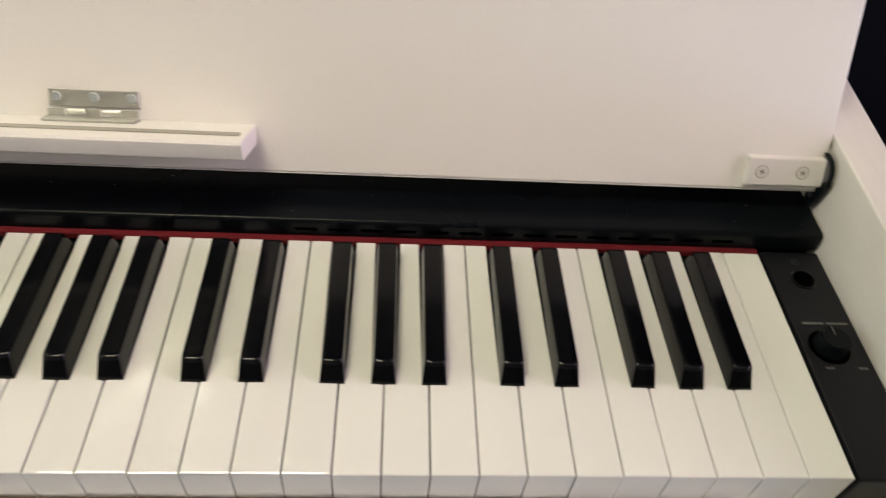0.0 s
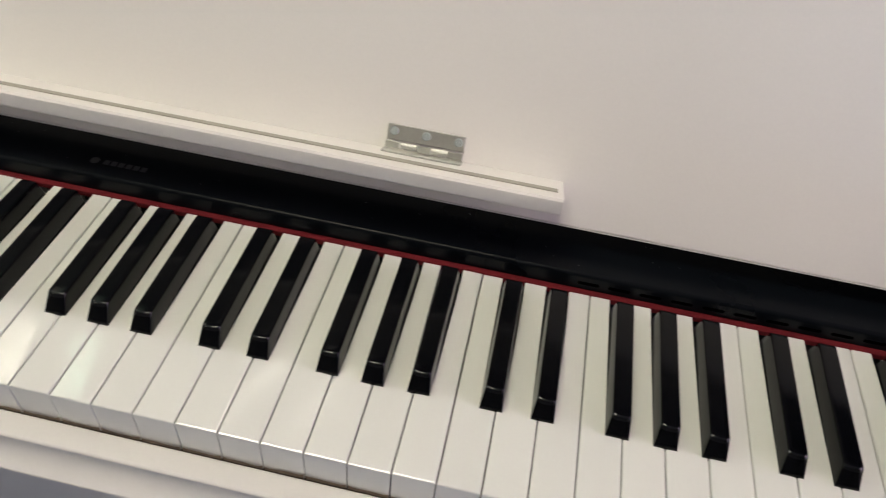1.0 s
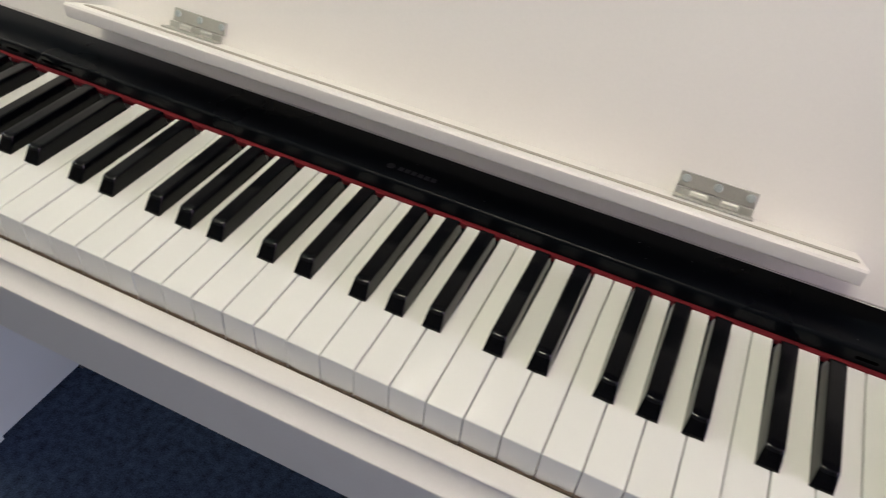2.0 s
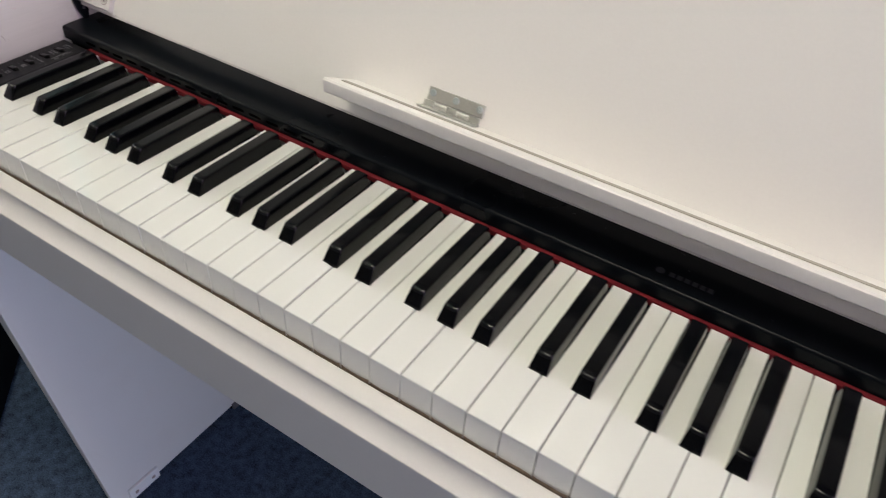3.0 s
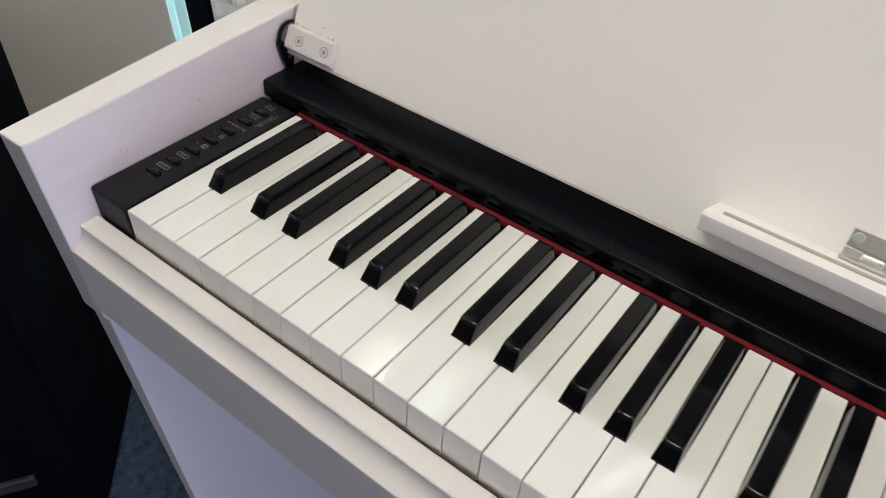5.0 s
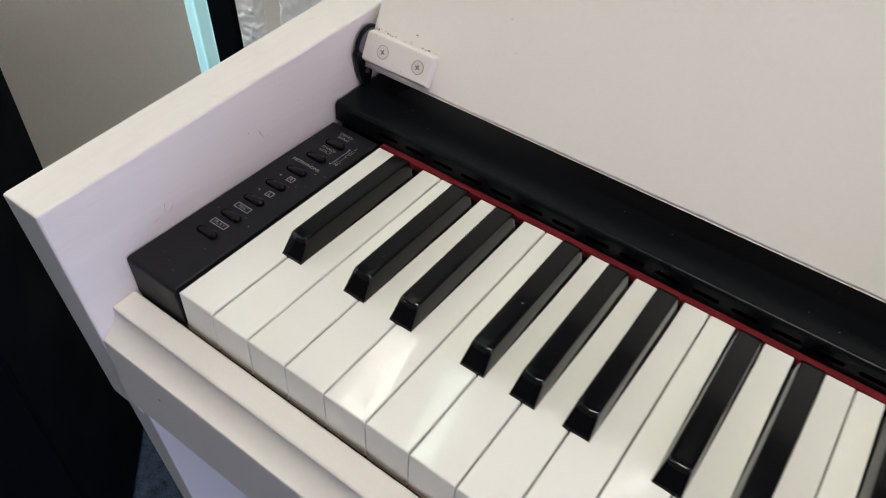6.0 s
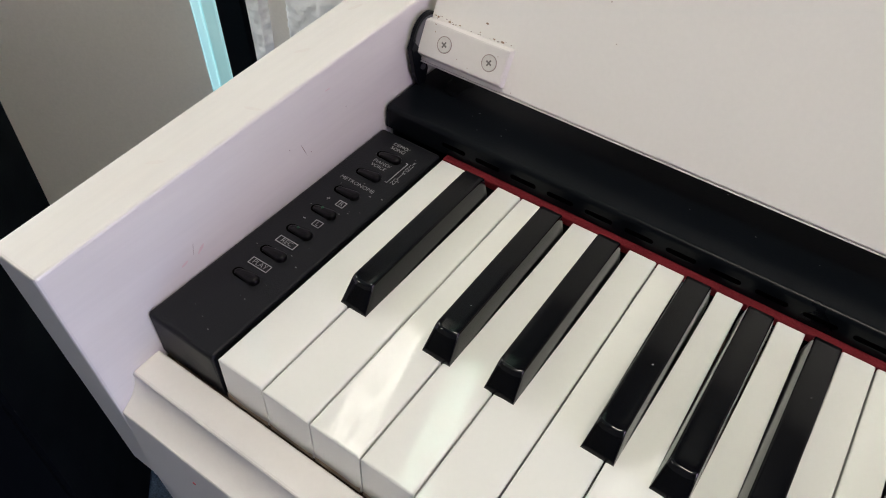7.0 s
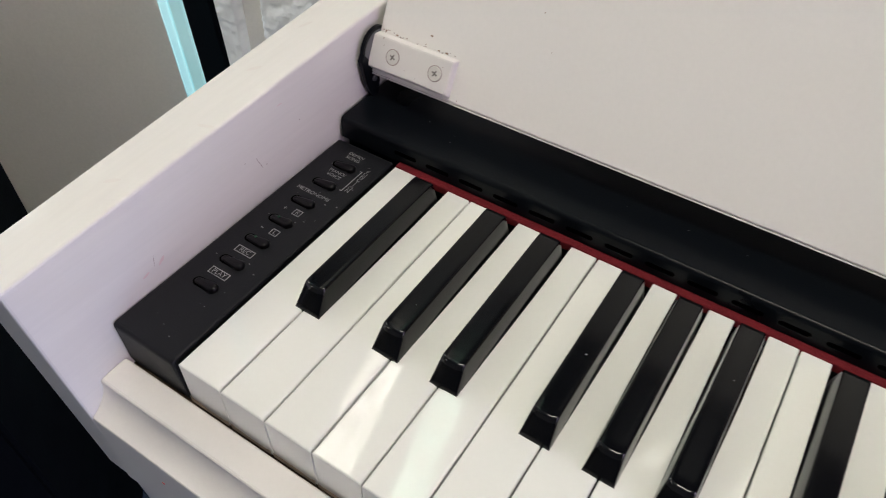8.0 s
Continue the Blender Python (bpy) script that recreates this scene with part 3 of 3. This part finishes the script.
# ---- control panels ----
panel_prof = [(-0.0010, 0.7285), (0.0005, 0.7298), (0.1535, 0.7298), (0.1535, 0.690), (0.0030, 0.690), (0.0, 0.704)]
left_panel = part("control_panel", prism_x(panel_prof, XL + 0.0003, -0.0022, bevel=0.0012), M_PANEL, piano, "matt black control panel with seven buttons")
right_panel = part("control_panel", prism_x(panel_prof, W + 0.0022, XR - 0.0003, bevel=0.0012), M_PANEL, piano, "matt black control panel with volume knob")
ZP = 0.7300


def stadium(bm, xc, yc, half, r, z0, z1, n=8):
    """A pill-shaped block."""
    ring = []
    for sx in (1, -1):
        for i in range(n + 1):
            a = radians(-90 + 180 * i / n) + (0 if sx > 0 else math.pi)
            ring.append((xc + sx * half + r * math.cos(a), yc + r * math.sin(a)))
    lo = [bm.verts.new((x, y, z0)) for x, y in ring]
    hi = [bm.verts.new((x, y, z1)) for x, y in ring]
    bm.faces.new(lo)
    bm.faces.new(hi)
    k = len(ring)
    for i in range(k):
        bm.faces.new((lo[i], lo[(i + 1) % k], hi[(i + 1) % k], hi[i]))
    return [e for e in bm.edges if all(v in hi for v in e.verts)]


def button_mesh():
    """A pill whose outer end lies flush and whose inner end stands up."""
    bm = bmesh.new()
    half, r, n = 0.0044, 0.0027, 10
    ring = []
    for sx in (1, -1):
        for i in range(n + 1):
            a = radians(-90 + 180 * i / n) + (0 if sx > 0 else math.pi)
            q = r if sx > 0 else r * 0.62
            ring.append((sx * half + q * math.cos(a), q * math.sin(a)))
    loops = []
    for shrink, lift in ((0.0, -0.2), (0.0, 0.55), (0.0003, 0.8), (0.0009, 0.96), (0.0016, 1.0)):
        loop = []
        for x, y in ring:
            u = min(1.0, max(0.0, (x + half + r) / (2 * (half + r))))
            h = 0.0002 + 0.0023 * u ** 0.8
            k = 1 - shrink / r
            px = x * (1 - shrink / (half + r))
            loop.append(bm.verts.new((px, y * k, h * lift)))
        loops.append(loop)
    for a, b in zip(loops, loops[1:]):
        for i in range(len(a)):
            k = (i + 1) % len(a)
            bm.faces.new((a[i], a[k], b[k], b[i]))
    bm.faces.new(loops[-1])
    soften(bm, 45)
    me = bpy.data.meshes.new("button")
    bm.to_mesh(me)
    bm.free()
    me.materials.append(M_BUTTON)
    return me


pill = button_mesh()


def button(y, led):
    bm = bmesh.new()
    stadium(bm, -0.0216, y, 0.0046, 0.0025, ZP - 0.0006, ZP + 0.0001)
    part("button_well", bm, M_SLOT, left_panel)
    ob = new("button", pill)
    ob.location = (-0.0216, y, ZP)
    ob.parent = left_panel
    if led:
        bm = bmesh.new()
        add_tube(bm, Matrix.Translation((-0.0230, y + 0.0010, ZP + 0.0010)), 0.0008, 0.0006, 0.0014, 12)
        part("indicator", bm, M_LED, left_panel)


for i, y in enumerate((0.0385, 0.0550, 0.0715, 0.0880, 0.1045, 0.1210, 0.1375)):
    button(y - 0.0018, i in (2, 3))
ZT = ZP + 0.00015


def frame_round(xc, yc, w, h):
    bm = bmesh.new()
    t = 0.0003
    for q in ((xc - w, xc + w, yc - h, yc - h + t), (xc - w, xc + w, yc + h - t, yc + h), (xc - w, xc - w + t, yc - h, yc + h), (xc + w - t, xc + w, yc - h, yc + h)):
        add_box(bm, q[0], q[1], q[2], q[3], ZT - 0.0001, ZT + 0.0001)
    part("label_frame", bm, M_PRINT, left_panel)


for word, size, x, y, boxed in (("PLAY", 0.0038, -0.0205, 0.0449, 0.0054), ("REC", 0.0038, -0.0205, 0.0615, 0.0052), ("L", 0.0040, -0.0175, 0.0785, 0.0022), ("R", 0.0040, -0.0175, 0.0950, 0.0022), ("+", 0.0046, -0.0250, 0.0945, 0), ("-", 0.0070, -0.0250, 0.0785, 0), ("METRONOME", 0.0036, -0.0205, 0.1105, 0), ("PIANO/", 0.0034, -0.0205, 0.1300, 0), ("VOICE", 0.0034, -0.0205, 0.1268, 0), ("DEMO/", 0.0034, -0.0205, 0.1462, 0), ("SONG", 0.0034, -0.0205, 0.1430, 0)):
    print_text("printed_label", word, size * 0.92, x - 0.0010, y, ZT, M_PRINT, left_panel)
    if boxed:
        frame_round(x - 0.0010, y, boxed, 0.0020)
for i, ch in enumerate("FUNCTION"):
    print_text("printed_label", ch, 0.0034, -0.0085, 0.1390 - i * 0.0025, ZT, M_PRINT, left_panel)
bm = bmesh.new()
add_box(bm, -0.0112, -0.0109, 0.1200, 0.1375, ZT - 0.0001, ZT + 0.0001)
add_box(bm, -0.0122, -0.0112, 0.1372, 0.1375, ZT - 0.0001, ZT + 0.0001)
add_box(bm, -0.0122, -0.0112, 0.1200, 0.1203, ZT - 0.0001, ZT + 0.0001)
part("bracket_line", bm, M_PRINT, left_panel)

# volume knob, power button and their prints
bm = bmesh.new()
add_tube(bm, Matrix.Translation((W + 0.0182, 0.0795, ZP + 0.0043)), 0.0094, 0.0084, 0.0094, 40)
bmesh.ops.bevel(bm, geom=[e for e in bm.edges if all(v.co.z > ZP + 0.008 for v in e.verts)], offset=0.0008, segments=2, affect="EDGES")
knob = part("volume_knob", bm, M_FALL, right_panel, "black rotary volume knob", smooth=False)
part("pointer", box(W + 0.0178, W + 0.0186, 0.0815, 0.0872, ZP + 0.0088, ZP + 0.0093), M_BARS, knob)
ring = bmesh.new()
add_tube(ring, Matrix.Translation((W + 0.0182, 0.0795, ZP + 0.0001)), 0.0118, 0.0114, 0.0006, 40)
part("knob_ring", ring, M_SLOT, right_panel)
bm = bmesh.new()
add_tube(bm, Matrix.Translation((W + 0.0217, 0.1300, ZP + 0.0002)), 0.0066, 0.0062, 0.0016, 32)
ring = bmesh.new()
add_tube(ring, Matrix.Translation((W + 0.0217, 0.1300, ZP + 0.0002)), 0.0077, 0.0072, 0.0010, 32)
part("power_ring", ring, M_BUTTON, right_panel)
power = part("power_button", bm, M_SLOT, right_panel, "round black power button")
bm = bmesh.new()
cx, cy = W + 0.0214, 0.1445
for i in range(20):
    a, b = radians(110 + 16 * i), radians(110 + 16 * (i + 1))
    bm.faces.new([bm.verts.new((cx + r * math.cos(t), cy + r * math.sin(t), ZT)) for r, t in ((0.0019, a), (0.0023, a), (0.0023, b), (0.0019, b))])
add_box(bm, cx - 0.0002, cx + 0.0002, cy + 0.0002, cy + 0.0026, ZT - 0.0001, ZT + 0.0001)
part("power_mark", bm, M_BARS, right_panel)
for x0, x1, y in ((0.0085, 0.0212, 0.0962), (0.0230, 0.0360, 0.0962), (0.0105, 0.0155, 0.0650), (0.0298, 0.0350, 0.0650)):
    part("print_bar", box(W + x0, W + x1, y - 0.0008, y + 0.0008, ZT - 0.0001, ZT + 0.0001), M_BARS, right_panel)

# small marks
part("ink_dot", box(-0.0018, -0.0002, -0.0270, -0.0267, 0.6680, 0.6690), M_RED, piano)


def blot(name, place, along, across, length, width, mat, parent, label="", n=14):
    """A thin uneven mark on a surface, spanned by two directions."""
    a, b = Vector(along).normalized(), Vector(across).normalized()
    bm = bmesh.new()
    ring = []
    for i in range(n):
        t = 2 * math.pi * i / n
        k = 0.7 + 0.3 * noise.noise(Vector((place[0] * 90, place[1] * 90, t * 1.3)))
        ring.append(bm.verts.new(Vector(place) + a * (math.cos(t) * length * k / 2) + b * (math.sin(t) * width * k / 2)))
    bm.faces.new(ring)
    return part(name, bm, mat, parent, label)


M_BLUSHPALE = material("pale_smear", (0.675, 0.645, 0.61), 0.45, spread=0.05, scale=60, bump=0)
M_BLUSH = material("pink_smear", (0.70, 0.56, 0.55), 0.5, spread=0.06, scale=60, bump=0)
M_CHIP = material("chipped_edge", (0.30, 0.20, 0.13), 0.8, spread=0.2, scale=80, bump=0)
XF = XL + 0.00012
for y, z, dy, dz, length, width, mat in ((0.0955, 0.752, 0.4, -1.0, 0.0130, 0.0004, M_SMUDGE), (0.0870, 0.757, 1, 0, 0.0009, 0.0008, M_SMUDGE), (0.0272, 0.7430, 0.2, 1, 0.0085, 0.0004, M_SMUDGE), (0.0305, 0.7405, 0.7, 0.6, 0.0065, 0.0026, M_BLUSH), (0.0215, 0.7390, 1, 0.2, 0.0060, 0.0022, M_BLUSH), (0.1145, 0.7745, 1, 0, 0.0060, 0.0008, M_BLUSH), (0.1260, 0.7590, 1, 0, 0.0009, 0.0007, M_SMUDGE), (0.1000, 0.7480, 1, 0.4, 0.0008, 0.0008, M_SMUDGE)):
    blot("scuff", (XF, y, z), (0, dy, dz), (0, dz, -dy), length, width, mat, piano)
for x, u, size, stretch in ((-0.004, 0.0285, 0.0012, 1.8), (0.051, 0.0560, 0.0008, 1.0), (-0.031, 0.0232, 0.0012, 1.5), (-0.024, 0.0228, 0.0010, 2.5), (-0.018, 0.0229, 0.0008, 2.0), (0.002, 0.0228, 0.0010, 2.0), (0.0068, 0.0229, 0.0014, 2.0), (0.0190, 0.0020, 0.0007, 1.0), (0.0600, 0.0400, 0.0006, 1.0)):
    place = LID @ Vector((x, -0.00012, u))
    blot("chip", place, (1, 0, 0), LID.to_3x3() @ Vector((0, 0, 1)), size * stretch, size, M_CHIP, piano)
for i in range(26):
    u = random.random() ** 1.6
    place = LID @ Vector((-0.033 + 0.046 * u, -0.00012, 0.0222 + 0.0016 * random.random() ** 2))
    size = random.uniform(0.0004, 0.0010)
    blot("chip", place, (1, random.uniform(-0.5, 0.5), 0), LID.to_3x3() @ Vector((0, 0, 1)), size * random.uniform(1.0, 2.4), size * 0.7, random.choice((M_CHIP, M_SMUDGE)), piano, n=8)
for x, z, size in ((-0.0275, 0.0165, 0.0006), (-0.0120, 0.0080, 0.0005), (-0.0050, 0.0060, 0.0005), (0.0090, 0.0165, 0.0005), (-0.0285, 0.0200, 0.0008)):
    place = LID @ Vector((x, -0.00512, z))
    blot("chip", place, (1, 0, 0), LID.to_3x3() @ Vector((0, 0, 1)), size * 1.4, size, M_CHIP, piano)
for k, y, size in ((6, 0.0890, 0.0014), (3, 0.0720, 0.0008), (8, 0.1100, 0.0008)):
    blot("dust_speck", (black_at(k) + 0.0012, y, ZK + 0.01215), (1, 0.4, 0), (-0.4, 1, 0), size, size * 0.35, M_PRINT, piano)
for x, y, dx, dy in ((-0.045, 0.075, 1, 0.4), (-0.056, 0.118, 0.6, 1), (-0.052, 0.030, 1, 1), (-0.060, 0.160, 0.3, 1)):
    blot("scuff", (x, y, arm_top(y) + 0.00015), (dx, dy, 0.056 * dy), (-dy, dx, 0.056 * dx), 0.0110, 0.0030, M_BLUSHPALE, piano)

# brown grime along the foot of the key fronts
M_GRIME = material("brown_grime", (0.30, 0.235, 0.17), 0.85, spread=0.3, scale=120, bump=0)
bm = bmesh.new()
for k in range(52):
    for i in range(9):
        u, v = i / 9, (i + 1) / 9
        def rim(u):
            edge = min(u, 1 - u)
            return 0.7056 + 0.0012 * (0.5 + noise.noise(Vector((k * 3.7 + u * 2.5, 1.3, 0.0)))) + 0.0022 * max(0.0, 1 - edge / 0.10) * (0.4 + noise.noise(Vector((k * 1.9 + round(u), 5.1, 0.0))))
        xa, xb = k * P + 0.0006 + u * (P - 0.0012), k * P + 0.0006 + v * (P - 0.0012)
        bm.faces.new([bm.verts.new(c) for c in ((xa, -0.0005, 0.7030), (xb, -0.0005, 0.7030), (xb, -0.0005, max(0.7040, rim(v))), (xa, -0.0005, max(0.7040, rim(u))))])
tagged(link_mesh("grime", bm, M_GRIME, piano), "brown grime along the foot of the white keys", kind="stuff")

# dust on the black strip and on the control panel
bm = bmesh.new()
for i in range(90):
    if i < 62:
        c = Vector((random.uniform(XL + 0.004, XR - 0.004), random.uniform(0.160, 0.200), 0.74705))
        c.z = 0.74415 + min(1.0, (c.y - 0.158) / 0.017) * 0.0003
    else:
        c = Vector((random.uniform(XL + 0.003, -0.005), random.uniform(0.005, 0.150), ZP + 0.00008))
    r = random.uniform(0.00012, 0.00032)
    turn = random.uniform(0, 3.1)
    ring = []
    for k in range(6):
        a = turn + k * math.pi / 3
        q = r * random.uniform(0.6, 1.3)
        ring.append(bm.verts.new(c + Vector((math.cos(a) * q * 1.7, math.sin(a) * q, 0.0))))
    bm.faces.new(ring)
tagged(link_mesh("dust_specks", bm, M_DUST, piano), "pale dust specks on the black plastic", kind="stuff")
